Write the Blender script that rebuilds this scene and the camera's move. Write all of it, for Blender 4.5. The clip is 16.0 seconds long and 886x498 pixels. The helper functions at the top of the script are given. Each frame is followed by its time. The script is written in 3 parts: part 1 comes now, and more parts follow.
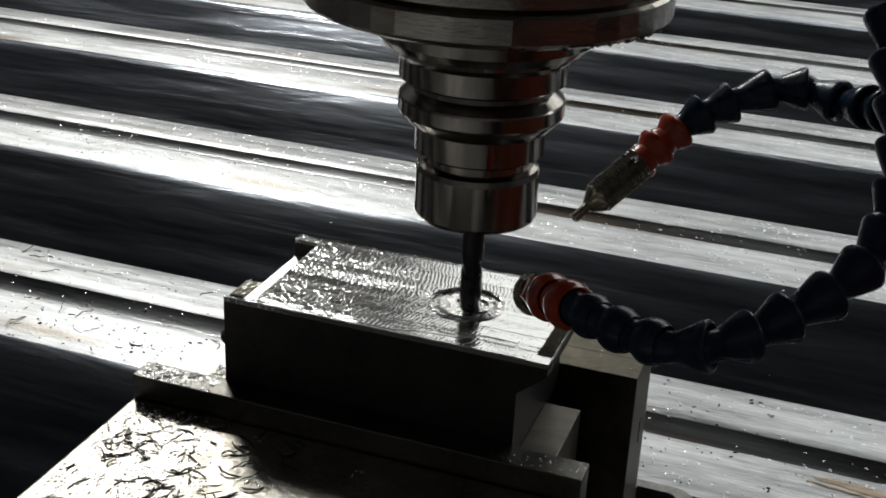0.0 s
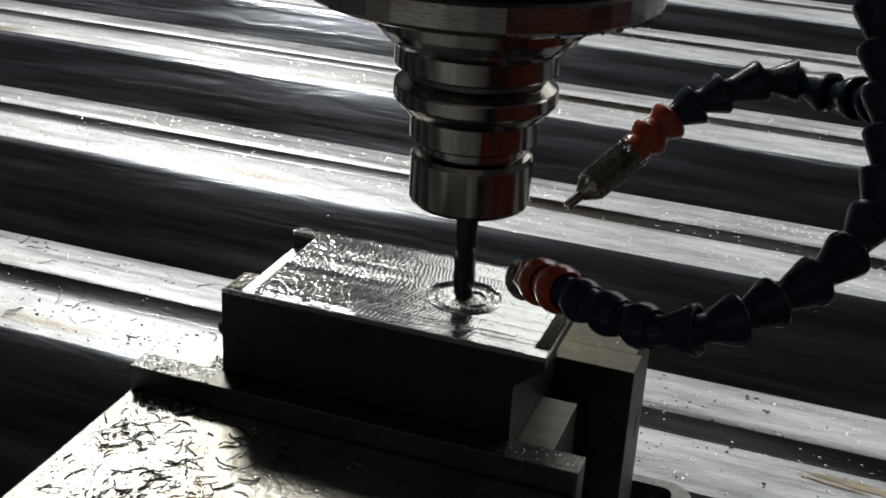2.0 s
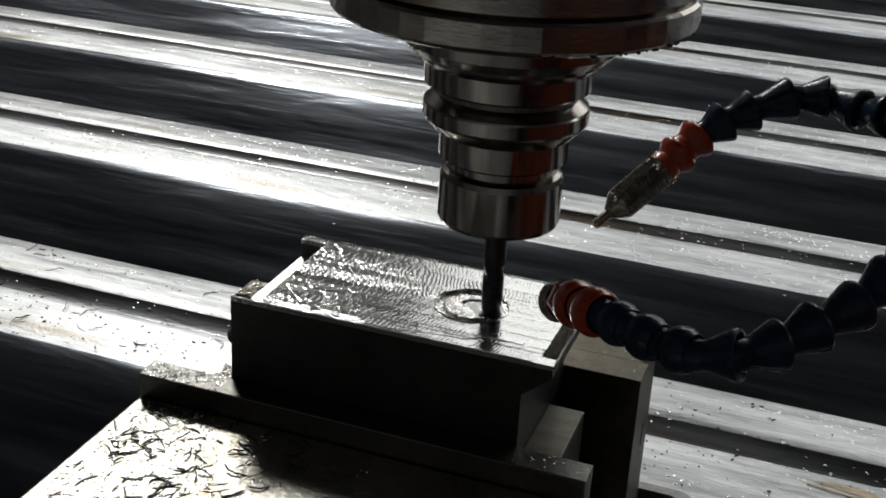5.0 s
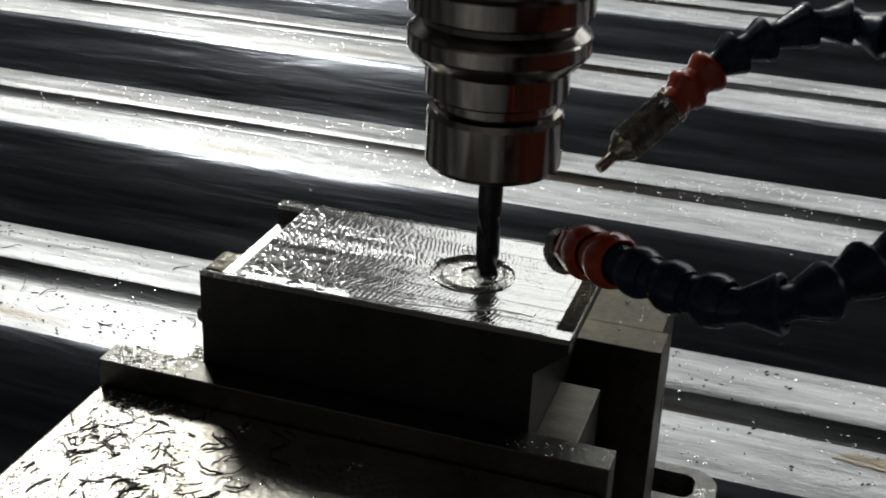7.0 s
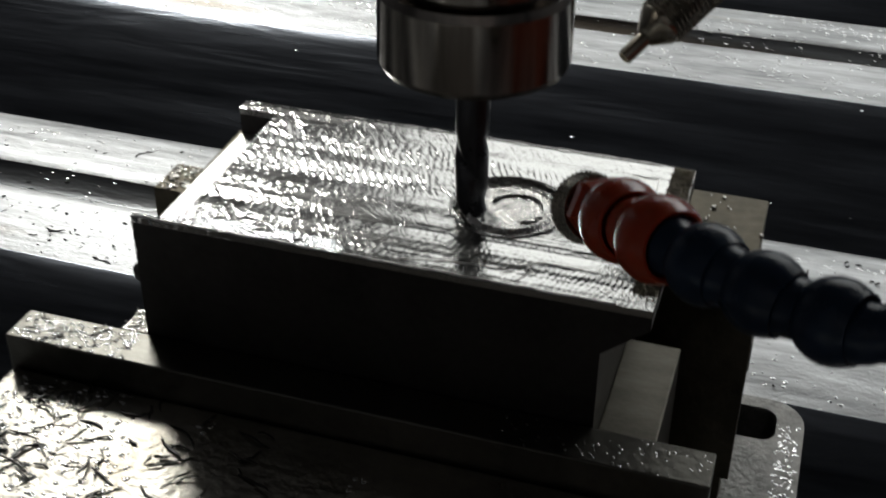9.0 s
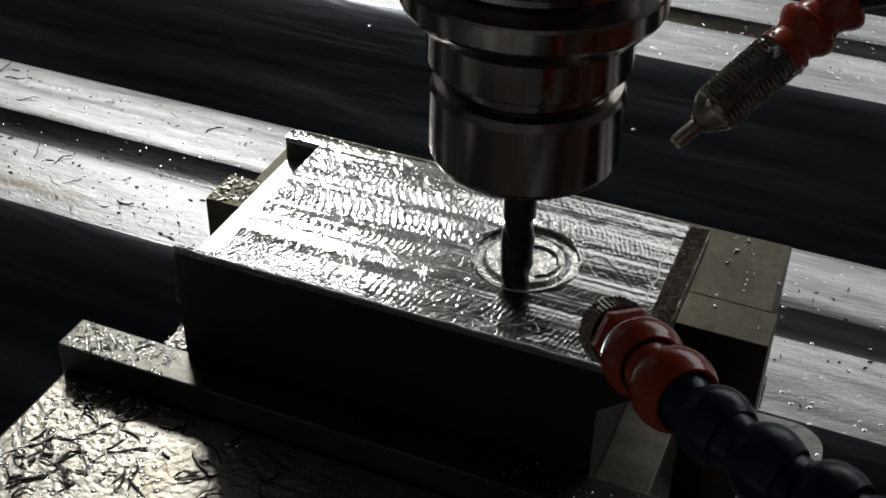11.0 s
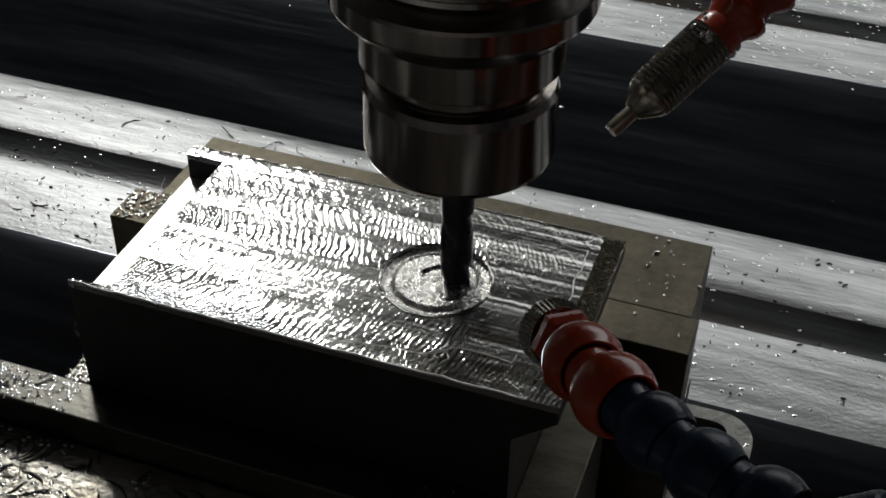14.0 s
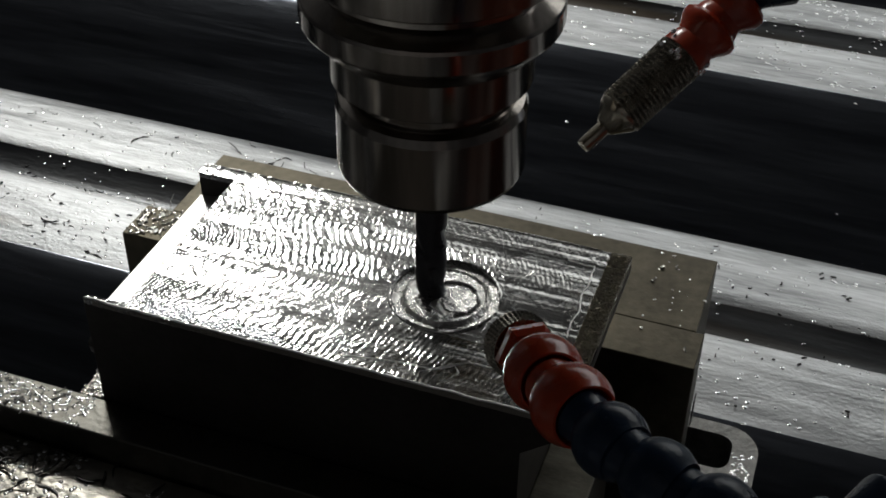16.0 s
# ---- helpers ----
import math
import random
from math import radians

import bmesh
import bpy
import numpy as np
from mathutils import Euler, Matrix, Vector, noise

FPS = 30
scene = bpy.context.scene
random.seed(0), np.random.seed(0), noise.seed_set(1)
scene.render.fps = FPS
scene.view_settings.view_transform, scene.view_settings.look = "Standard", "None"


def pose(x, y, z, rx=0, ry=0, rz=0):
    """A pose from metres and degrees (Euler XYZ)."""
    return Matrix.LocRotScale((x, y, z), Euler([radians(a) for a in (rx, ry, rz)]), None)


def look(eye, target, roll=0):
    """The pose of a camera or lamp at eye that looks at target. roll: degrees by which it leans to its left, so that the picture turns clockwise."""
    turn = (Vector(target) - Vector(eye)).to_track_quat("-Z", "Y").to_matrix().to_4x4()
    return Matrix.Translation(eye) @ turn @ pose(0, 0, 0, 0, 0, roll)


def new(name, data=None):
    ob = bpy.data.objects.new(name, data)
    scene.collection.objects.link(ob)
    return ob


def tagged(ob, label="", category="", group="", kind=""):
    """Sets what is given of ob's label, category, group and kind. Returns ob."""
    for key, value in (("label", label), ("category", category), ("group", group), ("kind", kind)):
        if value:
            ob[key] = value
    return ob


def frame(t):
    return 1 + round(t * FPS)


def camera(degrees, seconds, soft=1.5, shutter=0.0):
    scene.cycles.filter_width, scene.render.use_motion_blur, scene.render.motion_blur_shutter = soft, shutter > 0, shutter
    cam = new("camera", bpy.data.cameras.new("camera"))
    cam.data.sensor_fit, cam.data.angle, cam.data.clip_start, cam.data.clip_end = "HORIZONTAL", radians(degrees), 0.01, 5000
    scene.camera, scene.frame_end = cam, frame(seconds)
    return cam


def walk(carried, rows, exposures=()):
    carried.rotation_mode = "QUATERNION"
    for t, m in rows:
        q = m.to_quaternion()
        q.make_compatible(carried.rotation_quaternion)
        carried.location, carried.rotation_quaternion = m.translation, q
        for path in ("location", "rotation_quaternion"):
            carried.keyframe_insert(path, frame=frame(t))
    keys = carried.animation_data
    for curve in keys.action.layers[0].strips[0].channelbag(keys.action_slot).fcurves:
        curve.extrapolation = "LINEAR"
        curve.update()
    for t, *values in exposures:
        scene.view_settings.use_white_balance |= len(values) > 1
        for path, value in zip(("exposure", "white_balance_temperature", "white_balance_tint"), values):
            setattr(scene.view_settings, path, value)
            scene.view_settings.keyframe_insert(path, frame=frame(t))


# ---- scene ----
cam = camera(38.74, 16.0, soft=1.75, shutter=0.4)
walk(cam, [
    (0, look((0.2312, -0.4041, 0.3957), (0.0831, 0.0286, 0.1936), 2.72)),
    (0.5, look((0.2316, -0.4034, 0.3953), (0.0842, 0.0293, 0.1927), 2.76)),
    (1, look((0.2316, -0.4043, 0.395), (0.0847, 0.0283, 0.1919), 2.77)),
    (1.5, look((0.2321, -0.4044, 0.3947), (0.0861, 0.0282, 0.191), 3.06)),
    (2, look((0.2308, -0.405, 0.3949), (0.0844, 0.0275, 0.1912), 3.2)),
    (2.5, look((0.227, -0.4066, 0.3956), (0.0793, 0.0257, 0.1925), 3.4)),
    (3, look((0.2265, -0.4071, 0.3983), (0.0775, 0.0259, 0.1975), 3.15)),
    (5.5, look((0.2319, -0.4083, 0.3954), (0.0843, 0.0247, 0.1935), 3.16)),
    (6, look((0.2339, -0.4086, 0.392), (0.0872, 0.0238, 0.1882), 3.01)),
    (6.5, look((0.2299, -0.4025, 0.3876), (0.0859, 0.0298, 0.1817), 2.98)),
    (7, look((0.2053, -0.3602, 0.37), (0.0688, 0.0716, 0.158), 2.34)),
    (7.5, look((0.1718, -0.283, 0.3419), (0.048, 0.1414, 0.1084), -0.1)),
    (8, look((0.1665, -0.2382, 0.3429), (0.0591, 0.1751, 0.0827), -1.55)),
    (8.3, look((0.1658, -0.2317, 0.3371), (0.0481, 0.1774, 0.0748), 0.32)),
    (8.5, look((0.1662, -0.2338, 0.3366), (0.0476, 0.173, 0.0711), 0.5)),
    (8.8, look((0.1606, -0.2315, 0.3309), (0.0404, 0.1721, 0.0613), 0.06)),
    (9, look((0.1612, -0.2416, 0.3393), (0.0353, 0.1585, 0.0672), 0.47)),
    (9.2, look((0.1655, -0.2430, 0.3535), (0.0275, 0.1540, 0.0827), 0.12)),
    (9.5, look((0.1639, -0.2459, 0.364), (0.0138, 0.1423, 0.0868), 1.42)),
    (9.7, look((0.1631, -0.2459, 0.3614), (0.0109, 0.1393, 0.0813), 1.95)),
    (11.8, look((0.1833, -0.2224, 0.384), (0.0339, 0.1455, 0.0802), 0.64)),
    (12, look((0.1804, -0.2193, 0.3837), (0.0403, 0.1502, 0.0773), 1.2)),
    (12.5, look((0.1784, -0.2173, 0.3855), (0.0482, 0.1521, 0.0747), 1.61)),
    (13, look((0.1777, -0.2166, 0.3821), (0.0487, 0.1515, 0.0692), 1.66)),
    (13.5, look((0.1786, -0.2138, 0.3834), (0.0489, 0.1566, 0.0736), 1.18)),
    (14, look((0.1793, -0.2125, 0.3843), (0.0512, 0.1597, 0.076), 1.07)),
    (14.5, look((0.1801, -0.2161, 0.3865), (0.053, 0.1581, 0.0801), 1.38)),
    (15, look((0.1789, -0.219, 0.3842), (0.0504, 0.1554, 0.0788), 1.7)),
    (15.5, look((0.178, -0.217, 0.3859), (0.0491, 0.1575, 0.0808), 1.36)),
    (16, look((0.1792, -0.2164, 0.3885), (0.0485, 0.1581, 0.0841), 0.77)),
], [(0.0, 0.33), (8.5, 0.36), (10.5, 0.15), (12.0, 0.02), (16.0, 0.02)])

# ---- light ----
scene.view_settings.exposure = 0.0
world = bpy.data.worlds.new("world")
scene.world = world
world.use_nodes = True
world.node_tree.nodes["Background"].inputs["Color"].default_value = (0.55, 0.65, 0.85, 1)
world.node_tree.nodes["Background"].inputs["Strength"].default_value = 0.012


def area(name, eye, target, sx, sy, watts, color):
    data = bpy.data.lights.new(name, "AREA")
    data.shape, data.size, data.size_y, data.energy, data.color = "RECTANGLE", sx, sy, watts, color
    ob = new(name, data)
    ob.matrix_world = look(eye, target)
    return ob


area("window_light", (-1.70, 2.44, 2.40), (0.0, 0.1, 0.1), 0.70, 0.55, 36, (0.98, 0.985, 0.945))
area("rear_window_light", (0.46, 3.40, 1.54), (0.1, 0.3, 0.3), 3.15, 1.78, 28, (0.95, 0.975, 0.96))
# fill lamp added on the camera's side to lift the dark front faces
area("front_fill_light", (0.4, -1.5, 0.9), (0.1, 0.1, 0.15), 1.6, 1.0, 0.24, (1.0, 0.88, 0.84))
area("door_light", (1.7, 1.2, 0.9), (0.15, 0.1, 0.05), 0.4, 0.5, 1.8, (0.92, 0.96, 1.0))


# ---- materials ----
def material(name, color, rough=0.4, metal=0.0, var=0.25, scale=60.0, stretch=(1, 1, 1), bump=0.0, bump_scale=200.0,
             bump_stretch=None, rough_var=0.1, tint=None, tint_at=0.62, coat=0.0, dist=0.001, spec=0.5):
    m = bpy.data.materials.new(name)
    m.use_nodes = True
    n, l = m.node_tree.nodes, m.node_tree.links
    b = n["Principled BSDF"]
    b.inputs["Metallic"].default_value = metal
    b.inputs["Coat Weight"].default_value = coat
    b.inputs["Coat Roughness"].default_value = 0.08
    b.inputs["Specular IOR Level"].default_value = spec
    co = n.new("ShaderNodeTexCoord")

    def noise_at(sc, st, detail=6.0):
        mp = n.new("ShaderNodeMapping")
        mp.inputs["Scale"].default_value = st
        l.new(co.outputs["Object"], mp.inputs["Vector"])
        t = n.new("ShaderNodeTexNoise")
        t.inputs["Scale"].default_value, t.inputs["Detail"].default_value = sc, detail
        l.new(mp.outputs["Vector"], t.inputs["Vector"])
        return t

    big, fine = noise_at(scale, stretch), noise_at(scale * 7, stretch)
    mix = n.new("ShaderNodeMath")
    mix.operation = "MULTIPLY_ADD"
    l.new(fine.outputs["Fac"], mix.inputs[0])
    mix.inputs[1].default_value = 0.5
    l.new(big.outputs["Fac"], mix.inputs[2])
    ramp = n.new("ShaderNodeValToRGB")
    ramp.color_ramp.elements[0].position, ramp.color_ramp.elements[1].position = 0.45, 1.05
    ramp.color_ramp.elements[0].color = (*[c * (1 - var) for c in color], 1)
    ramp.color_ramp.elements[1].color = (*[min(1, c * (1 + var)) for c in color], 1)
    l.new(mix.outputs[0], ramp.inputs["Fac"])
    out = ramp.outputs["Color"]
    if tint:
        stain = noise_at(scale * 0.35, stretch)
        sr = n.new("ShaderNodeValToRGB")
        sr.color_ramp.elements[0].position, sr.color_ramp.elements[1].position = tint_at, tint_at + 0.12
        l.new(stain.outputs["Fac"], sr.inputs["Fac"])
        mx = n.new("ShaderNodeMix")
        mx.data_type = "RGBA"
        mx.inputs["B"].default_value = (*tint, 1)
        l.new(sr.outputs["Color"], mx.inputs["Factor"])
        l.new(out, mx.inputs["A"])
        out = mx.outputs["Result"]
    l.new(out, b.inputs["Base Color"])
    rr = n.new("ShaderNodeMapRange")
    rr.inputs["To Min"].default_value, rr.inputs["To Max"].default_value = max(0.02, rough - rough_var), min(1, rough + rough_var)
    l.new(big.outputs["Fac"], rr.inputs["Value"])
    l.new(rr.outputs["Result"], b.inputs["Roughness"])
    if bump:
        bn = noise_at(bump_scale, bump_stretch or stretch, 4.0)
        bp = n.new("ShaderNodeBump")
        bp.inputs["Strength"].default_value, bp.inputs["Distance"].default_value = bump, dist
        l.new(bn.outputs["Fac"], bp.inputs["Height"])
        l.new(bp.outputs["Normal"], b.inputs["Normal"])
    return m


# same sheet as COVER; the dips' dimness is put into a darker base
VALLEY = material("shaded_cover_steel", (0.165, 0.176, 0.197), 0.22, 1.0, 0.45, 5, (0.8, 9, 9), 0.27, 55, (0.12, 2, 2), 0.16, dist=0.0012)
JOINT = material("wet_joint_steel", (0.23, 0.235, 0.24), 0.32, 1.0, 0.5, 6, (1, 12, 12), 0.3, 620, (0.3, 1, 1), 0.16, (0.16, 0.13, 0.10), 0.5, dist=0.0005)
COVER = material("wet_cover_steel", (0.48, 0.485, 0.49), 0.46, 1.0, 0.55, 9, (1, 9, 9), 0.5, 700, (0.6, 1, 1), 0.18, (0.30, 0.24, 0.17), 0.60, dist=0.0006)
STEEL = material("ground_steel", (0.092, 0.081, 0.060), 0.46, 1.0, 0.45, 40, (1, 1, 1), 0.15, 500, None, 0.1, (0.25, 0.2, 0.14), 0.62)
JAW = material("dark_jaw_steel", (0.12, 0.115, 0.102), 0.36, 1.0, 0.3, 45, (1, 1, 1), 0.2, 400)
OILY = material("oily_vise_steel", (0.34, 0.322, 0.285), 0.31, 1.0, 0.3, 45, (1, 1, 1), 0.4, 420, None, 0.12, (0.22, 0.18, 0.12), 0.62)
ROUGH = material("unmilled_steel", (0.12, 0.105, 0.078), 0.32, 1.0, 0.7, 400, (1, 1, 1), 1.0, 1500, None, 0.1, dist=0.0012)
# block sides: base colour darkened to hold the shade of a backlit block
BLOCK = material("shaded_block_steel", (0.075, 0.071, 0.068), 0.5, 1.0, 0.25, 60, (1, 1, 1), 0.1, 300)
TURNED = material("turned_tool_steel", (0.27, 0.245, 0.22), 0.17, 1.0, 0.35, 110, (1, 1, 0.05), 0.03, 300, (1, 1, 0.05), 0.10)
CHROME = material("spindle_ring_steel", (0.36, 0.335, 0.30), 0.20, 1.0, 0.2, 60, (1, 1, 3), 0.12, 300, None, 0.08, (0.25, 0.18, 0.12), 0.6)
CARBIDE = material("coated_carbide", (0.045, 0.045, 0.05), 0.3, 0.7, 0.2, 300, (1, 1, 1), 0.1, 900)
ORANGE = material("orange_plastic", (0.40, 0.042, 0.008), 0.28, 0.0, 0.15, 80, (1, 1, 1), 0.25, 200, None, 0.08, coat=0.35)
NAVY = material("navy_plastic", (0.010, 0.022, 0.045), 0.28, 0.0, 0.3, 80, (1, 1, 1), 0.25, 300, None, 0.1, coat=0.0, spec=0.28)
NOZZLE = material("brass_nickel", (0.42, 0.38, 0.31), 0.25, 1.0, 0.2, 150, (1, 1, 1), 0.1, 600)
FRESH = material("freshly_cut_steel", (0.58, 0.57, 0.55), 0.26, 1.0, 0.3, 200, (1, 1, 1), 0.7, 700, None, 0.1)
KNURL = material("knurled_nickel", (0.27, 0.25, 0.21), 0.26, 1.0, 0.3, 300, (1, 1, 1), 0.1, 900)
BRIGHT = material("bright_cut_steel", (0.85, 0.84, 0.82), 0.4, 1.0, 0.1, 40, (1, 1, 1), 0.05, 300)
# near-black base stands for the shadow of jaw and block over the foot
FOOT = material("shaded_foot_steel", (0.055, 0.05, 0.04), 0.55, 1.0, 0.5, 160, (1, 1, 1), 0.3, 700)
LEDGE = material("scratched_ledge_steel", (0.11, 0.102, 0.083), 0.42, 1.0, 0.45, 70, (1, 3, 1), 0.12, 900, None, 0.14)
LUG = material("cast_iron", (0.21, 0.205, 0.195), 0.45, 1.0, 0.4, 150, (1, 1, 1), 0.5, 420, None, 0.15)
RUST = material("rust", (0.46, 0.375, 0.275), 0.48, 0.9, 0.5, 60, (1, 6, 6), 0.3, 500)
CHIPMAT = material("dark_swarf", (0.07, 0.068, 0.065), 0.4, 0.9, 0.4, 200)
BRIGHTCHIP = material("bright_swarf", (0.6, 0.58, 0.54), 0.25, 1.0, 0.2, 200)
FILM = material("wall_paint", (0.11, 0.11, 0.118), 0.5, 0.0, 0.2, 3, (1, 1, 1), 0.1, 40)
RED = material("orange_panel_paint", (0.17, 0.038, 0.018), 0.45, 0.0, 0.15, 3, (1, 1, 1), 0.1, 40)
DROP = material("coolant_drop", (0.92, 0.92, 0.92), 0.16, 1.0, 0.05, 100)


def milled_material():
    m = bpy.data.materials.new("oiled_milled_steel")
    m.use_nodes = True
    n, l = m.node_tree.nodes, m.node_tree.links
    b = n["Principled BSDF"]
    b.inputs["Metallic"].default_value, b.inputs["Roughness"].default_value = 1.0, 0.17
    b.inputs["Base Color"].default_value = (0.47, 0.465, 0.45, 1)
    co = n.new("ShaderNodeTexCoord")

    def tex(kind, sc, st, **kw):
        mp = n.new("ShaderNodeMapping")
        mp.inputs["Scale"].default_value = st
        l.new(co.outputs["Object"], mp.inputs["Vector"])
        t = n.new(kind)
        t.inputs["Scale"].default_value = sc
        for k, v in kw.items():
            t.inputs[k].default_value = v
        l.new(mp.outputs["Vector"], t.inputs["Vector"])
        return t.outputs["Fac"]

    def mul(a, k, c=None):
        q = n.new("ShaderNodeMath")
        q.operation = "MULTIPLY_ADD"
        l.new(a, q.inputs[0])
        if isinstance(k, float):
            q.inputs[1].default_value = k
        else:
            l.new(k, q.inputs[1])
        if c is None:
            q.inputs[2].default_value = 0.0
        else:
            l.new(c, q.inputs[2])
        return q.outputs[0]

    def ridge(a):
        q = n.new("ShaderNodeMath")
        q.operation = "SUBTRACT"
        l.new(a, q.inputs[0])
        q.inputs[1].default_value = 0.5
        r = n.new("ShaderNodeMath")
        r.operation = "ABSOLUTE"
        l.new(q.outputs[0], r.inputs[0])
        return r.outputs[0]

    film = tex("ShaderNodeTexNoise", 110, (0.8, 1.2, 1), Detail=2.0, Distortion=0.5)
    lanes = tex("ShaderNodeTexNoise", 26, (0.10, 6, 1), Detail=2.0)
    wander = tex("ShaderNodeTexNoise", 60, (1, 1, 1), Detail=2.0)
    patch = tex("ShaderNodeTexNoise", 35, (0.6, 1.4, 1), Detail=1.0)
    def crease(a, width):
        q = n.new("ShaderNodeMapRange")
        q.interpolation_type = "SMOOTHSTEP"
        q.inputs["From Min"].default_value, q.inputs["From Max"].default_value = 0.0, width
        l.new(ridge(a), q.inputs["Value"])
        return q.outputs["Result"]

    worm = crease(tex("ShaderNodeTexNoise", 105, (1, 0.55, 1), Detail=1.0, Distortion=2.4), 0.07)
    fine = crease(tex("ShaderNodeTexNoise", 330, (1, 0.45, 1), Detail=1.0, Distortion=1.6), 0.12)
    grain = tex("ShaderNodeTexNoise", 1500, (1, 1, 1), Detail=2.0)
    # scallops left by the passes of the cutter
    sep = n.new("ShaderNodeSeparateXYZ")
    l.new(co.outputs["Object"], sep.inputs[0])

    def op(kind, a, b):
        q = n.new("ShaderNodeMath")
        q.operation = kind
        for k, v in enumerate((a, b)):
            if isinstance(v, (int, float)):
                q.inputs[k].default_value = v
            else:
                l.new(v, q.inputs[k])
        return q.outputs[0]

    # ripples lean both ways from the middle and grow finer away from the chamfered end
    px, py = sep.outputs["X"], sep.outputs["Y"]
    lean = op("MULTIPLY", op("ABSOLUTE", op("SUBTRACT", py, 0.033), 0), 900.0)
    count = op("MULTIPLY", px, op("ADD", op("MULTIPLY", px, 11000.0), 1700.0))
    stray = op("ADD", op("MULTIPLY", wander, 25.0), op("MULTIPLY", tex("ShaderNodeTexNoise", 170, (0.7, 1.4, 1), Detail=1.0), 4.0))
    phase = op("ADD", op("ADD", count, lean), stray)
    gate = op("MINIMUM", op("MAXIMUM", op("SUBTRACT", op("MULTIPLY", patch, 7.0), 2.6), 0.25), 1.3)
    size = op("MAXIMUM", op("SUBTRACT", 1.15, op("MULTIPLY", px, 8.5)), 0.24)
    scallop = op("MULTIPLY", op("MULTIPLY", op("SINE", phase, 0), gate), size)
    # blotches of coolant lie towards the chamfered end; smooth lanes part the scallops
    near_end = op("MAXIMUM", op("SUBTRACT", 1.0, op("MULTIPLY", sep.outputs["X"], 16.0)), 0.12)
    band = op("MINIMUM", op("MAXIMUM", op("SUBTRACT", op("MULTIPLY", tex("ShaderNodeTexNoise", 30, (0.12, 4, 1), Detail=1.0), 9.0), 3.8), 0.10), 1.0)
    scallop = op("MULTIPLY", scallop, band)
    # broken crests between the ripples
    along = n.new("ShaderNodeCombineXYZ")
    l.new(op("ADD", px, op("MULTIPLY", op("ABSOLUTE", op("SUBTRACT", py, 0.033), 0), 0.75)), along.inputs["X"])
    l.new(op("MULTIPLY", py, 0.25), along.inputs["Y"])
    crest = n.new("ShaderNodeTexNoise")
    crest.inputs["Detail"].default_value, crest.inputs["Distortion"].default_value = 1.2, 0.9
    crest.inputs["Scale"].default_value = 300.0
    l.new(along.outputs["Vector"], crest.inputs["Vector"])
    broken = op("MULTIPLY", op("MULTIPLY", op("SUBTRACT", crest.outputs["Fac"], 0.5), size), op("ADD", band, 0.2))
    h = mul(scallop, 0.17)
    h = mul(broken, 0.85, h)
    h = mul(op("MULTIPLY", worm, near_end), 0.32, h)
    h = mul(fine, 0.02, h)
    h = mul(film, 0.38, h)
    h = mul(lanes, 1.25, h)
    h = mul(grain, 0.02, h)
    bp = n.new("ShaderNodeBump")
    bp.inputs["Strength"].default_value, bp.inputs["Distance"].default_value = 0.5, 0.0009
    l.new(h, bp.inputs["Height"])
    l.new(bp.outputs["Normal"], b.inputs["Normal"])
    rr = n.new("ShaderNodeMapRange")
    rr.inputs["To Min"].default_value, rr.inputs["To Max"].default_value = 0.09, 0.22
    l.new(lanes, rr.inputs["Value"])
    l.new(rr.outputs["Result"], b.inputs["Roughness"])
    return m


MILLED = milled_material()


def add_relief(mat, scale, stretch, strength, dist):
    """A second, coarser relief under a material's own."""
    n, l = mat.node_tree.nodes, mat.node_tree.links
    own = next(q for q in n if q.bl_idname == "ShaderNodeBump")
    co = next(q for q in n if q.bl_idname == "ShaderNodeTexCoord")
    mp, t, bp = n.new("ShaderNodeMapping"), n.new("ShaderNodeTexNoise"), n.new("ShaderNodeBump")
    mp.inputs["Scale"].default_value = stretch
    t.inputs["Scale"].default_value, t.inputs["Detail"].default_value, t.inputs["Distortion"].default_value = scale, 3.0, 0.6
    bp.inputs["Strength"].default_value, bp.inputs["Distance"].default_value = strength, dist
    l.new(co.outputs["Object"], mp.inputs["Vector"])
    l.new(mp.outputs["Vector"], t.inputs["Vector"])
    l.new(t.outputs["Fac"], bp.inputs["Height"])
    l.new(bp.outputs["Normal"], own.inputs["Normal"])


add_relief(COVER, 75, (0.3, 1.2, 1), 0.20, 0.0035)
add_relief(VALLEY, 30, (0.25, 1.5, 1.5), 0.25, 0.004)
ORANGE.node_tree.nodes["Principled BSDF"].inputs["Subsurface Weight"].default_value = 0.35
ORANGE.node_tree.nodes["Principled BSDF"].inputs["Subsurface Scale"].default_value = 0.004


# ---- builders ----
def part(name, bm, mat, parent=None, label="", smooth=False, sharp=32):
    me = bpy.data.meshes.new(name)
    bmesh.ops.recalc_face_normals(bm, faces=bm.faces)
    bm.to_mesh(me)
    bm.free()
    me.materials.append(mat)
    if smooth:
        for p in me.polygons:
            p.use_smooth = True
        me.set_sharp_from_angle(angle=radians(sharp))
    ob = new(name, me)
    if parent:
        ob.parent = parent
    if label:
        ob["label"] = label
    return ob


def thing(name, x=0.0, y=0.0, z=0.0):
    ob = new(name)
    ob.empty_display_size = 0.02
    ob.location = (x, y, z)
    return ob


def box(bm, x0, x1, y0, y1, z0, z1, bevel=0.0, seg=2):
    r = bmesh.ops.create_cube(bm, size=1.0, matrix=Matrix.Translation(((x0 + x1) / 2, (y0 + y1) / 2, (z0 + z1) / 2)) @ Matrix.Diagonal((x1 - x0, y1 - y0, z1 - z0, 1)))
    if bevel:
        es = {e for v in r["verts"] for e in v.link_edges}
        bmesh.ops.bevel(bm, geom=list(es), offset=bevel, segments=seg, affect="EDGES", profile=0.5)
    return bm


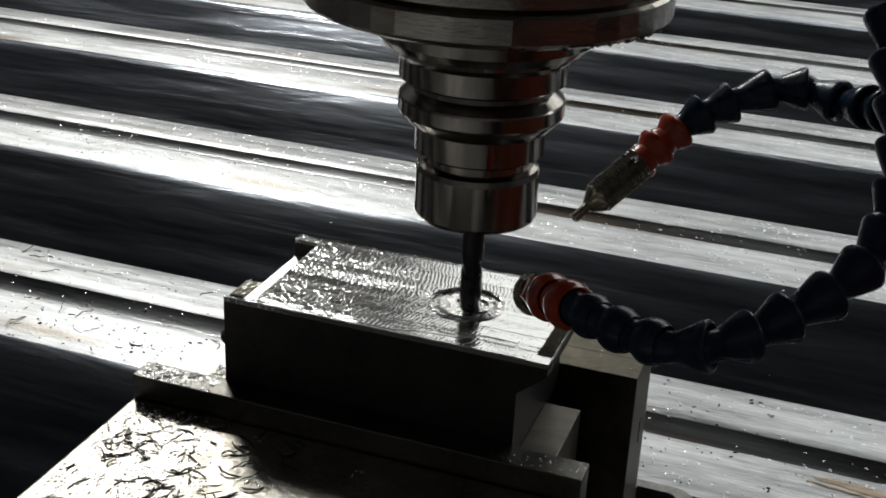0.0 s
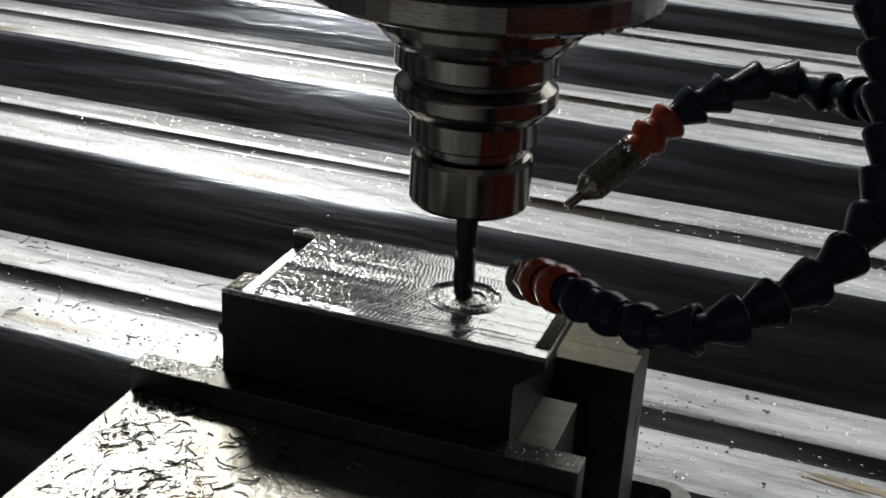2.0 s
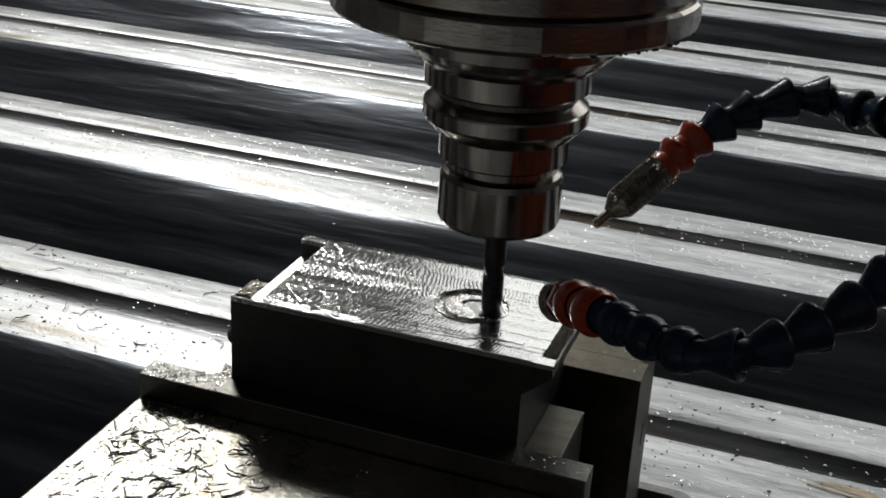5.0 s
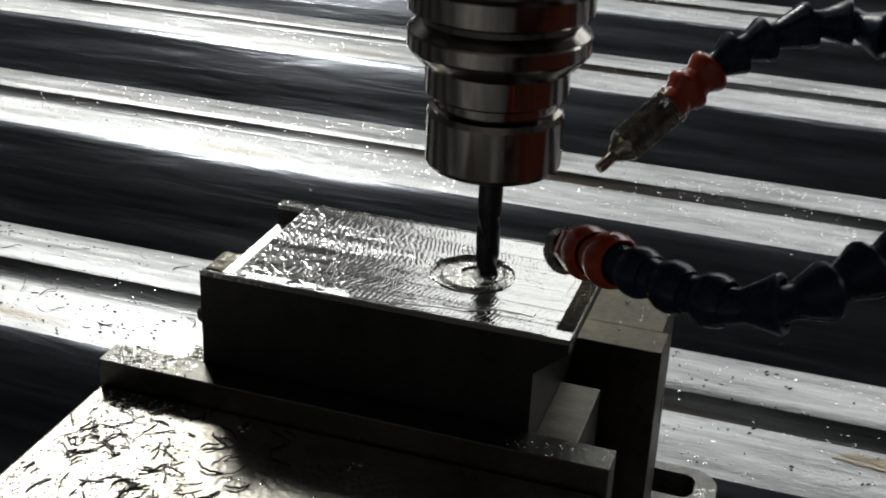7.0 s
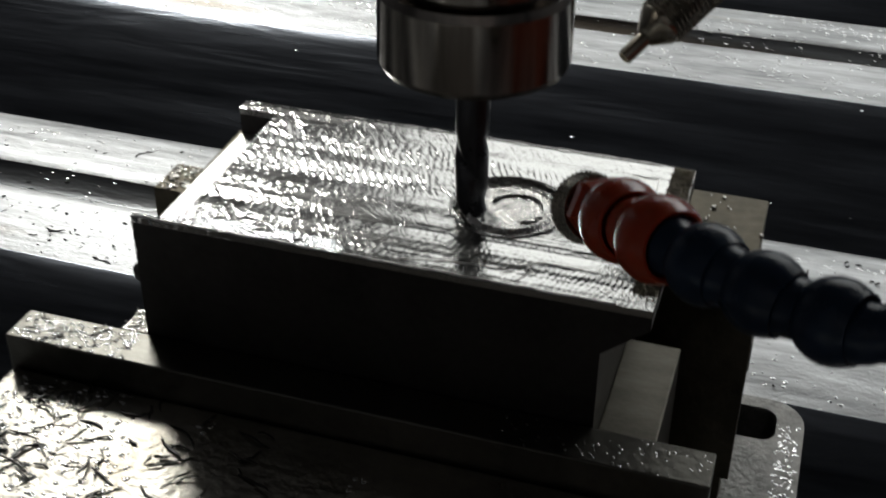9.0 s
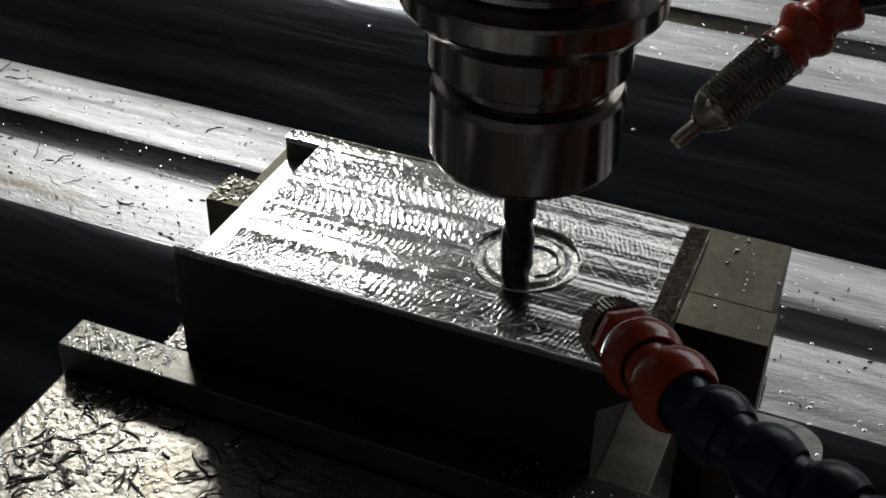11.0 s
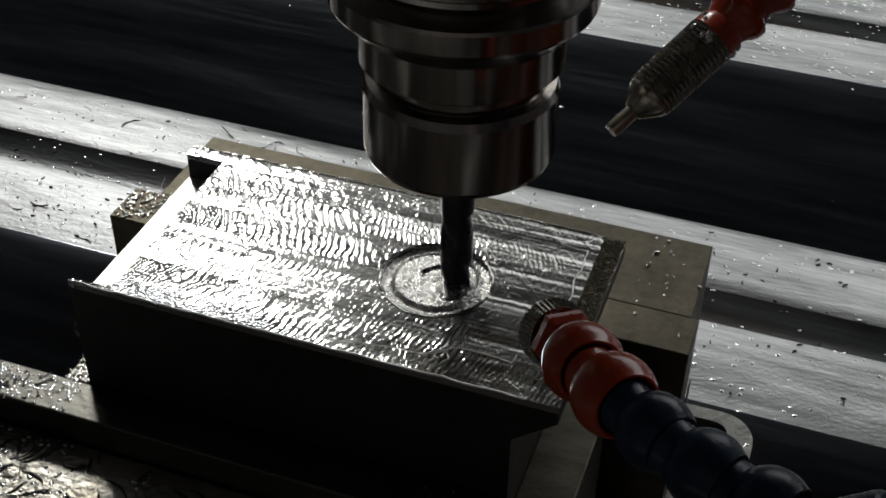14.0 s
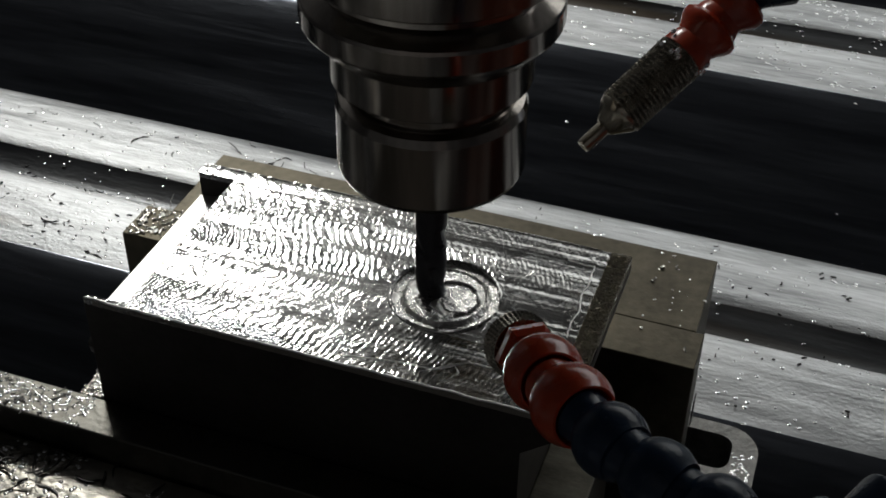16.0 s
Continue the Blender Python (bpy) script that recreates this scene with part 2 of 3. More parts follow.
def prism(bm, outline, lo, hi, axis="y", caps=True):
    """A closed outline in the plane across the axis, drawn out from lo to hi."""
    def at(p, q):
        return {"y": (p[0], q, p[1]), "x": (q, p[0], p[1]), "z": (p[0], p[1], q)}[axis]
    a = [bm.verts.new(at(p, lo)) for p in outline]
    b = [bm.verts.new(at(p, hi)) for p in outline]
    k = len(outline)
    for i in range(k):
        bm.faces.new((a[i], a[(i + 1) % k], b[(i + 1) % k], b[i]))
    if caps:
        bm.faces.new(a)
        bm.faces.new(b)
    return bm


def lathe(profile, seg=64, m=None, bm=None):
    """Turns (radius, height) pairs round the z axis."""
    bm = bm or bmesh.new()
    m = m or Matrix.Identity(4)
    rings = []
    for r, z in profile:
        if r < 1e-6:
            rings.append([bm.verts.new(m @ Vector((0, 0, z)))])
        else:
            rings.append([bm.verts.new(m @ Vector((r * math.cos(2 * math.pi * i / seg), r * math.sin(2 * math.pi * i / seg), z))) for i in range(seg)])
    for a, b in zip(rings, rings[1:]):
        for i in range(seg):
            j = (i + 1) % seg
            if len(a) == 1 and len(b) > 1:
                bm.faces.new((a[0], b[i], b[j]))
            elif len(b) == 1 and len(a) > 1:
                bm.faces.new((a[i], a[j], b[0]))
            elif len(a) > 1:
                bm.faces.new((a[i], a[j], b[j], b[i]))
    return bm


def tube(bm, points, r, seg=5):
    rings = []
    for k, p in enumerate(points):
        d = (points[min(k + 1, len(points) - 1)] - points[max(k - 1, 0)]).normalized()
        s = d.orthogonal().normalized()
        u = d.cross(s)
        rr = r * (0.35 if k in (0, len(points) - 1) else 1.0)
        rings.append([bm.verts.new(p + rr * (math.cos(2 * math.pi * i / seg) * s + math.sin(2 * math.pi * i / seg) * u)) for i in range(seg)])
    for a, b in zip(rings, rings[1:]):
        for i in range(seg):
            bm.faces.new((a[i], a[(i + 1) % seg], b[(i + 1) % seg], b[i]))
    bm.faces.new(rings[0])
    bm.faces.new(rings[-1])


# ---- enclosure and covers ----
def enclosure():
    def slab(name, x0, x1, y0, y1, z0, z1, mat, label):
        ob = part(name, box(bmesh.new(), x0, x1, y0, y1, z0, z1), mat)
        tagged(ob, label, "wall", kind="structure")
    slab("wall_south", -2.2, 2.2, -1.65, -1.6, -0.3, 3.2, FILM, "dark painted sheet metal machine wall")
    slab("wall_east", 2.2, 2.25, -1.6, 3.6, -0.3, 3.2, FILM, "dark painted sheet metal machine wall")
    slab("wall_west", -2.25, -2.2, -1.6, 3.6, -0.3, 3.2, FILM, "dark painted sheet metal machine wall")
    slab("wall_north", -2.2, 2.2, 3.6, 3.65, -0.3, 3.2, FILM, "dark painted sheet metal machine wall")
    slab("ceiling", -2.2, 2.2, -1.6, 3.6, 3.2, 3.25, FILM, "dark machine enclosure roof")
    # panel added out of view to put a red-orange reflection on the spindle
    slab("reflection_panel", 0.60, 0.62, -0.8, 0.22, -0.09, 0.20, RED, "unseen orange panel added for the spindle to mirror")


PERIOD, LAND = 0.305, 0.194


def cover_profile():
    """y, z along one panel: a crowned land with a lapped joint, then the dip behind it."""
    pts = []
    for i in range(9):
        u = i / 8
        pts.append((0.049 * u, -0.0035 * (1 - u) ** 2))
    pts += [(0.0510, -0.0010), (0.0524, -0.0048), (0.0548, -0.0082), (0.0640, -0.0076), (0.0735, -0.0030), (0.0755, -0.0012)]
    for i in range(9):
        u = i / 8
        pts.append((0.079 + 0.048 * u, -0.0040 * u * u))
    pts += [(0.133, -0.0065), (0.139, -0.014), (0.146, -0.030), (0.154, -0.062), (0.163, -0.090)]
    for i in range(1, 17):
        u = i / 16
        pts.append((0.163 + (PERIOD - 0.001 - 0.163) * u, -0.0035 - 0.087 * (1 - u) ** 1.08))
    return pts


def cover():
    top = thing("floor")
    tagged(top, "wet stainless steel machine bed cover with broad ridges and chips", "bed cover", kind="structure")
    prof = cover_profile()
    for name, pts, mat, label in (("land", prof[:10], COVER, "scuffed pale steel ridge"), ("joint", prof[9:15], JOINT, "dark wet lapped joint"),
                                  ("land", prof[14:28], COVER, "scuffed pale steel ridge"), ("valley", prof[27:] + [(PERIOD, -0.0035)], VALLEY, "smooth steel dip, its shade put into the colour")):
        bm = bmesh.new()
        outline = pts + [(pts[-1][0], -0.13), (pts[0][0], -0.13)]
        rows = [[bm.verts.new((-2.2 + 4.4 * i / 20, *p)) for p in outline] for i in range(21)]
        for a, b in zip(rows, rows[1:]):
            for k in range(len(outline)):
                j = (k + 1) % len(outline)
                bm.faces.new((a[k], a[j], b[j], b[k]))
        bm.faces.new(rows[0])
        bm.faces.new(rows[-1])
        first = part(name, bm, mat, top, label, True)
        first.location = (0, LAND - 2 * PERIOD, 0)
        for k in range(-6, 12):
            if k != -2:
                ob = first.copy()
                scene.collection.objects.link(ob)
                ob.location = (0, LAND + k * PERIOD, 0)


# ---- vise ----
def vise():
    v = thing("machine_vise", 0.06, 0.0, 0.0)
    tagged(v, "oily steel machine vise clamping the workpiece", "vise")

    def put(name, bm, mat, label="", smooth=False):
        bmesh.ops.translate(bm, verts=bm.verts, vec=(-0.06, 0, 0))
        return part(name, bm, mat, v, label, smooth)
    bm = bmesh.new()
    box(bm, -0.030, 0.150, -0.27, 0.165, 0.0, 0.055, 0.002)
    put("base", bm, JAW)
    bm = bmesh.new()
    box(bm, -0.0365, 0.155, -0.26, -0.0132, 0.0552, 0.1195, 0.0012)
    put("carriage", bm, OILY, "movable jaw carriage covered in chips")
    bm = bmesh.new()
    box(bm, -0.0370, 0.1560, -0.0130, -0.0003, 0.056, 0.130, 0.0005)
    put("movable_jaw", bm, JAW)
    bm = bmesh.new()
    box(bm, -0.0386, 0.1590, 0.0733, 0.0906, 0.056, 0.1289, 0.0003, 1)
    put("jaw_plate", bm, STEEL)
    bm = bmesh.new()
    box(bm, -0.0290, 0.1564, 0.0907, 0.1292, 0.0, 0.1288, 0.0004)
    put("fixed_jaw", bm, STEEL)
    bm = bmesh.new()
    box(bm, 0.1589, 0.1593, 0.0955, 0.1000, 0.084, 0.095)
    put("key_slot", bm, CHIPMAT, "small dark slot")
    bm = bmesh.new()
    box(bm, -0.0080, -0.0008, 0.0001, 0.0100, 0.056, 0.1297, 0.0004)
    put("parallel_end", bm, OILY, "end of a steel parallel under the block")
    # clamping lug with its slot
    bm = bmesh.new()
    outer, inner = [], []

    def arc(cx, cy, r, a0, a1, k=6):
        return [(cx + r * math.cos(radians(a0 + (a1 - a0) * i / k)), cy + r * math.sin(radians(a0 + (a1 - a0) * i / k))) for i in range(k + 1)]
    outer = [(0.150, 0.06), (0.1838, 0.06)] + arc(0.1698, 0.1610, 0.014, 0, 90) + [(0.150, 0.175)]
    inner = [(0.1512, 0.1490)] + arc(0.1672, 0.1550, 0.0060, -90, 0) + arc(0.1672, 0.1625, 0.0060, 0, 90) + [(0.1512, 0.1685)]
    loops = []
    for pts in (outer, inner):
        loops.append(([bm.verts.new((x, y, -0.02)) for x, y in pts], [bm.verts.new((x, y, 0.012)) for x, y in pts]))
    for lo, hi in loops:
        for i in range(len(lo)):
            j = (i + 1) % len(lo)
            bm.faces.new((lo[i], lo[j], hi[j], hi[i]))
    for level in (0, 1):
        es = []
        for loop in loops:
            vs = loop[level]
            for i in range(len(vs)):
                es.append(bm.edges.get((vs[i], vs[(i + 1) % len(vs)])))
        bmesh.ops.triangle_fill(bm, edges=es, use_beauty=True)
    put("clamping_lug", bm, LUG, "cast lug with a round-ended slot")
    return v


# ---- workpiece ----
PC = (0.0922, 0.0357)


def workpiece():
    w = thing("workpiece", 0.0, 0.0, 0.06)
    tagged(w, "rectangular steel block with a wet freshly milled top face", "metal block")

    def put(name, bm, mat, label="", smooth=False):
        bmesh.ops.translate(bm, verts=bm.verts, vec=(0, 0, -0.06))
        return part(name, bm, mat, w, label, smooth)
    right = [(0.1365, 0.166), (0.1365, 0.1625), (0.125, 0.153), (0.125, 0.1216), (0.0, 0.1216)]
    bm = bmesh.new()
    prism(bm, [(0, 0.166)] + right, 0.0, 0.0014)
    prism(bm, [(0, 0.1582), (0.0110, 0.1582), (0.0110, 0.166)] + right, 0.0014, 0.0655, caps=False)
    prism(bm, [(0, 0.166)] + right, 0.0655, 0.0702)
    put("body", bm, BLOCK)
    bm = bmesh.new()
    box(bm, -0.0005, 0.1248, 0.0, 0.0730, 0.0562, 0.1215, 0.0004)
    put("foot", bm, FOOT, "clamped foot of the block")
    bm = bmesh.new()
    box(bm, 0.1249, 0.1405, 0.0008, 0.0500, 0.0562, 0.1219, 0.0005)
    put("ledge", bm, LEDGE, "pale scratched steel ledge below the undercut end")
    bm = bmesh.new()
    prism(bm, [(-0.0001, 0.1594), (0.0060, 0.1599), (0.0085, 0.1605), (0.0100, 0.1617), (0.0112, 0.1637), (0.0120, 0.1660), (0.0125, 0.1681), (0.0130, 0.1675), (0.0130, 0.1580), (0.0, 0.1580)], 0.0016, 0.0653)
    put("chamfer", bm, BRIGHT, "bright sloping cut at the block's end")
    # milled face with the round pocket cut into it
    bm = bmesh.new()
    circ = [(PC[0] + 0.0150 * math.cos(2 * math.pi * i / 72), PC[1] + 0.0145 * math.sin(2 * math.pi * i / 72)) for i in range(72)]
    outer = [(0, 0), (0.1365, 0), (0.1365, 0.0702), (0, 0.0702), (0, 0.0655), (0.0125, 0.0655), (0.0125, 0.0030), (0.0100, 0.0019), (0, 0.0014)]
    low = [(0.0120, y) if abs(x - 0.0125) < 1e-6 else (x, y) for x, y in outer]
    pairs = [([bm.verts.new((x, y, 0.166)) for x, y in low], [bm.verts.new((x, y, 0.168)) for x, y in outer]),
             ([bm.verts.new((x, y, 0.166)) for x, y in circ], [bm.verts.new((x, y, 0.168)) for x, y in circ])]
    for lo, hi in pairs:
        for i in range(len(lo)):
            j = (i + 1) % len(lo)
            bm.faces.new((lo[i], lo[j], hi[j], hi[i]))
    es = [bm.edges.get((p[1][i], p[1][(i + 1) % len(p[1])])) for p in pairs for i in range(len(p[1]))]
    bmesh.ops.triangle_fill(bm, edges=es, use_beauty=True)
    put("milled_face", bm, MILLED, "rippled oily milled steel")
    # pocket floor with turned rings and burr
    m = Matrix.Translation((PC[0], PC[1], 0))
    bm = lathe([(0.0, 0.1676), (0.0060, 0.1676), (0.0108, 0.1676), (0.0113, 0.1680), (0.0118, 0.1675), (0.0126, 0.1669), (0.0138, 0.1669), (0.0147, 0.1672)], 64, m)
    put("pocket_floor", bm, FRESH, "freshly cut grainy floor", smooth=True)
    bm = bmesh.new()
    for k in range(3):
        r0 = (0.0152, 0.0149, 0.0157)[k]
        a0, a1 = ((0, 360), (20, 200), (150, 330))[k]
        pts = []
        for i in range(61):
            a = radians(a0 + (a1 - a0) * i / 60)
            rr = r0 + 0.0004 * noise.noise((math.cos(a) * 3, math.sin(a) * 3, k))
            pts.append(Vector((PC[0] + rr * math.cos(a), PC[1] + rr * math.sin(a), 0.1681 + 0.0002 * noise.noise((a * 3, k, 0)))))
        tube(bm, pts, 0.0003)
    # the arc that the last, inner pass left
    arc_pts = []
    for i in range(41):
        a = radians(-70 + 235 * i / 40)
        arc_pts.append(Vector((PC[0] + 0.0022 + 0.0072 * math.cos(a), PC[1] - 0.0004 + 0.0068 * math.sin(a), 0.1677 + 0.0001 * noise.noise((a * 2, 9, 0)))))
    tube(bm, arc_pts, 0.0006, 6)
    put("pocket_burr", bm, MILLED, smooth=True)
    for trail in ([(0.0719, 0.0026), (0.0836, 0.0050), (0.0925, 0.0061), (0.0993, 0.0064), (0.1040, 0.0096), (0.1057, 0.0076), (0.1038, 0.0037), (0.1014, 0.0012)],
                  [(0.1195, 0.0625), (0.1250, 0.0618), (0.1275, 0.0622), (0.1280, 0.0532), (0.1272, 0.0480), (0.1284, 0.0419), (0.1276, 0.0354), (0.1282, 0.0289)],
                  [(0.0966, 0.0049), (0.1070, 0.0120), (0.1148, 0.0120), (0.1211, 0.0114), (0.1215, 0.0150)]):
        bm = bmesh.new()
        fine = []
        for (ax, ay), (bx, by) in zip(trail, trail[1:]):
            for i in range(5):
                fine.append(Vector((ax + (bx - ax) * i / 5 + 0.0004 * noise.noise((ax * 400, i * 0.7, 1)), ay + (by - ay) * i / 5 + 0.0004 * noise.noise((ay * 500, i * 0.7, 5)), 0.1680)))
        tube(bm, fine, 0.00018, 6)
        put("chip_trail", bm, BRIGHT, "thin wet burr line", True)
    bm = bmesh.new()
    lathe([(0.0, -0.003), (0.0022, -0.0025), (0.0028, 0.0), (0.0020, 0.0028), (0.0, 0.0034)], 9, Matrix.Translation((-0.0008, 0.0035, 0.1478)) @ Matrix.Rotation(0.5, 4, "X"), bm)
    put("side_burr", bm, BLOCK, "small dark lump on the block's side", True)
    bm = bmesh.new()
    box(bm, 0.1305, 0.1364, 0.0060, 0.0700, 0.1678, 0.16815, 0.0001, 1)
    put("unmilled_strip", bm, ROUGH, "dull grainy unmilled edge")
    # burr along the edges of the cut
    bm = bmesh.new()
    rnd = random.Random(3)
    pts = [Vector((0.128 * i / 160, 0.0002 + 0.0005 * noise.noise((i * 0.11, 0, 0)), 0.1680 + 0.0003 * noise.noise((i * 0.17, 3, 0)))) for i in range(161)]
    tube(bm, pts, 0.00034, 6)
    put("front_burr", bm, BRIGHT, "thin bright burr", True)
    bm = bmesh.new()
    pts = [Vector((0.128 * i / 60, 0.0700 + 0.0002 * rnd.random(), 0.1681 + 0.0003 * rnd.random())) for i in range(61)]
    tube(bm, pts, 0.00018, 4)
    put("rear_burr", bm, MILLED, "thin bright burr")
    return w


# ---- spindle ----
def spindle():
    s = thing("milling_spindle")
    tagged(s, "steel milling spindle with collet holder and dark end mill", "spindle")
    bm = lathe([(0.030, 0.3035), (0.0640, 0.3035), (0.0655, 0.3050), (0.0655, 0.33), (0.030, 0.33)], 96)
    part("ring_body", bm, CHROME, s, smooth=True)
    # lower rim with flats cut round it
    bm = lathe([(0.030, 0.2915), (0.0640, 0.2915), (0.0668, 0.2928), (0.0676, 0.2940), (0.0676, 0.3022), (0.0664, 0.3034), (0.030, 0.3034)], 44)
    part("drive_ring", bm, CHROME, s, "chipped steel ring with flats")
    rnd, bm = random.Random(44), bmesh.new()
    for _ in range(46):
        a, r = rnd.gauss(-0.35, 0.5), rnd.uniform(0.0003, 0.0009)
        bmesh.ops.create_icosphere(bm, subdivisions=1, radius=r, matrix=Matrix.Translation((0.0664 * math.cos(a), 0.0664 * math.sin(a), 0.2926 - 0.3 * r)) @ Matrix.Diagonal((1.2, 1.0, 0.7, 1)))
    tagged(part("rim_residue", bm, CHIPMAT, s), "dark crumbs of swarf stuck under the rim", kind="stuff")
    part("housing", lathe([(0.0, 0.3301), (0.075, 0.3301), (0.082, 0.345), (0.082, 0.60), (0.0, 0.60)], 64), CHROME, s, smooth=True)
    part("nose", lathe([(0.0, 0.2732), (0.0325, 0.2732), (0.0352, 0.2758), (0.0356, 0.2772), (0.0380, 0.2780), (0.0405, 0.2812), (0.0412, 0.2914), (0.0, 0.2914)]), TURNED, s, smooth=True, sharp=16)
    part("upper_collar", lathe([(0.0, 0.2640), (0.0300, 0.2640), (0.0317, 0.2652), (0.0318, 0.2731), (0.0, 0.2731)]), TURNED, s, smooth=True, sharp=16)
    part("holder_flange", lathe([(0.0, 0.2460), (0.0258, 0.2462), (0.0270, 0.2470), (0.0312, 0.2515), (0.0316, 0.2524), (0.0316, 0.2572), (0.0312, 0.2580), (0.0275, 0.2614), (0.0272, 0.2639), (0.0, 0.2639)]), TURNED, s, smooth=True, sharp=16)
    part("holder_body", lathe([(0.0, 0.2356), (0.0236, 0.2356), (0.0249, 0.2366), (0.0250, 0.2459), (0.0, 0.2459)]), TURNED, s, smooth=True, sharp=16)
    part("neck", lathe([(0.0, 0.2255), (0.0205, 0.2255), (0.0205, 0.2355), (0.0, 0.2355)]), TURNED, s, smooth=True, sharp=16)
    part("collet_nut", lathe([(0.0, 0.2104), (0.0060, 0.2104), (0.0065, 0.2090), (0.0215, 0.2090), (0.0232, 0.2098), (0.0240, 0.2114), (0.0240, 0.2284), (0.0232, 0.2305), (0.0215, 0.2314), (0.0206, 0.2312), (0.0206, 0.2254), (0.0, 0.2254)]), TURNED, s, "smooth round collet nut", True, 20)
    bm = lathe([(0.0, 0.1900), (0.0044, 0.1900), (0.0044, 0.2050), (0.0041, 0.2056), (0.0041, 0.2064), (0.0044, 0.2070), (0.0044, 0.2103), (0.0, 0.2103)], 32)
    part("shank", bm, CARBIDE, s, smooth=True)
    # fluted cutting end
    bm = bmesh.new()
    rings = []
    for k in range(25):
        z = 0.1672 + (0.1900 - 0.1672) * k / 24
        ring = []
        for i in range(32):
            a = 2 * math.pi * i / 32
            r = 0.0044 * (1 - 0.20 * max(0, math.sin(2 * (a + (z - 0.167) * 180))) ** 2)
            ring.append(bm.verts.new((r * math.cos(a), r * math.sin(a), z)))
        rings.append(ring)
    for a, b in zip(rings, rings[1:]):
        for i in range(32):
            bm.faces.new((a[i], a[(i + 1) % 32], b[(i + 1) % 32], b[i]))
    bm.faces.new(rings[0])
    bm.faces.new(rings[-1])
    part("cutter", bm, CARBIDE, s, "dark spiral-fluted cutter", True)
    return s


# ---- coolant hoses ----
def aim(p, q):
    """A frame at p whose z axis points at q."""
    return Matrix.Translation(p) @ (q - p).to_track_quat("Z", "Y").to_matrix().to_4x4()


def hose(points, orange, label, tube_tip, scale=1.0, bead=False):
    """points run from the nozzle's tip over the links to the root."""
    pts = [Vector(p) for p in points]
    h = thing("coolant_hose")
    tagged(h, label, "hose")
    k = scale
    m = aim(pts[0], pts[1])
    if tube_tip:
        n = part("nozzle", lathe([(0.0009, 0.0), (0.0019, 0.0), (0.0022, 0.001), (0.0022, 0.0078), (0.0030, 0.0082), (0.0056, 0.0120), (0.0064, 0.0130), (0.0066, 0.0138), (0.0066, 0.0160), (0.0, 0.0160)], 24, m), NOZZLE, h, "small steel nozzle with a tube tip", True)
        z0, z1, r0, r1 = 0.0142, 0.0376, 0.0068, 0.0071
    else:
        n = part("nozzle", lathe([(0.0, 0.0035), (0.0034, 0.0035), (0.0036, 0.0004), (0.0046, -0.0004), (0.0066, 0.0002), (0.0070, 0.0009), (0.0, 0.0040)], 28, m), KNURL, h, "short open knurled nozzle", True)
        z0, z1, r0, r1 = 0.0008, 0.0062, 0.0072, 0.0066
        part("hex_collar", lathe([(0.0, 0.0073), (0.0066, 0.0073), (0.0072, 0.0085), (0.0072, 0.0110), (0.0060, 0.0125), (0.0, 0.0125)], 6, m), ORANGE, h, "orange plastic hexagon")
    # knurling: rows of small raised diamonds
    bm = bmesh.new()
    nz, na, deep = (32, 48, 0.0004) if tube_tip else (9, 46, 0.0005)

    def on_sleeve(i, j, up=0.0):
        r, a = r0 + (r1 - r0) * i / nz + up, 2 * math.pi * j / na
        return bm.verts.new(m @ Vector((r * math.cos(a), r * math.sin(a), z0 + (z1 - z0) * i / nz)))
    rings = [[on_sleeve(i, j + 0.5 * (i % 2)) for j in range(na)] for i in range(nz + 1)]
    for i in range(nz):
        for j in range(na):
            n2 = (j + 1) % na
            q = [rings[i][j], rings[i][n2], rings[i + 1][n2], rings[i + 1][j]]
            tip = on_sleeve(i + 0.5, j + 0.75 if i % 2 == 0 else j + 0.75, deep)
            for e in range(4):
                bm.faces.new((q[e], q[(e + 1) % 4], tip))
    bm.faces.new(rings[0])
    bm.faces.new(rings[-1])
    part("knurled_sleeve", bm, KNURL, n, "knurled metal sleeve")
    if tube_tip:
        rnd = random.Random(31)
        bm = bmesh.new()
        for _ in range(22):
            a, z, r = rnd.uniform(0, 2 * math.pi), rnd.uniform(0.0335, 0.0405), rnd.uniform(0.0005, 0.0012)
            bmesh.ops.create_icosphere(bm, subdivisions=1, radius=r, matrix=m @ Matrix.Translation((0.0072 * math.cos(a), 0.0072 * math.sin(a), z)) @ Matrix.Diagonal((0.8, 0.8, 1.3, 1)))
        tagged(part("wet_residue", bm, DROP, h, "", True), "beads of coolant and fine chips", kind="stuff")
    # links: a ball towards the nozzle, a wide rim towards the root
    for i in range(1, len(pts) - 1):
        a, b = pts[i], pts[i + 1]
        L = (b - a).length
        prof = [(0.0, -0.006 * k), (0.0040 * k, -0.0050 * k), (0.0054 * k, -0.0025 * k), (0.0054 * k, 0.0), (0.0050 * k, L * 0.12), (0.0051 * k, L * 0.26), (0.0058 * k, L * 0.40),
                (0.0072 * k, L * 0.66), (0.0083 * k, L * 0.86), (0.0086 * k, L * 0.95), (0.0083 * k, L * 1.01), (0.0074 * k, L * 1.03), (0.0062 * k, L * 0.96), (0.0056 * k, L * 0.8), (0.0, L * 0.75)]
        if not bead and i <= orange:
            prof = [(0.0, -0.005 * k), (0.0052 * k, -0.004 * k), (0.0068 * k, -0.001 * k), (0.0066 * k, L * 0.16), (0.0059 * k, L * 0.34), (0.0066 * k, L * 0.50), (0.0078 * k, L * 0.66),
                    (0.0084 * k, L * 0.80), (0.0083 * k, L * 0.92), (0.0074 * k, L * 1.02), (0.0058 * k, L * 1.06), (0.0, L * 1.06)]
        if bead and i > 5:
            prof = [(r * 0.90, z) for r, z in prof]
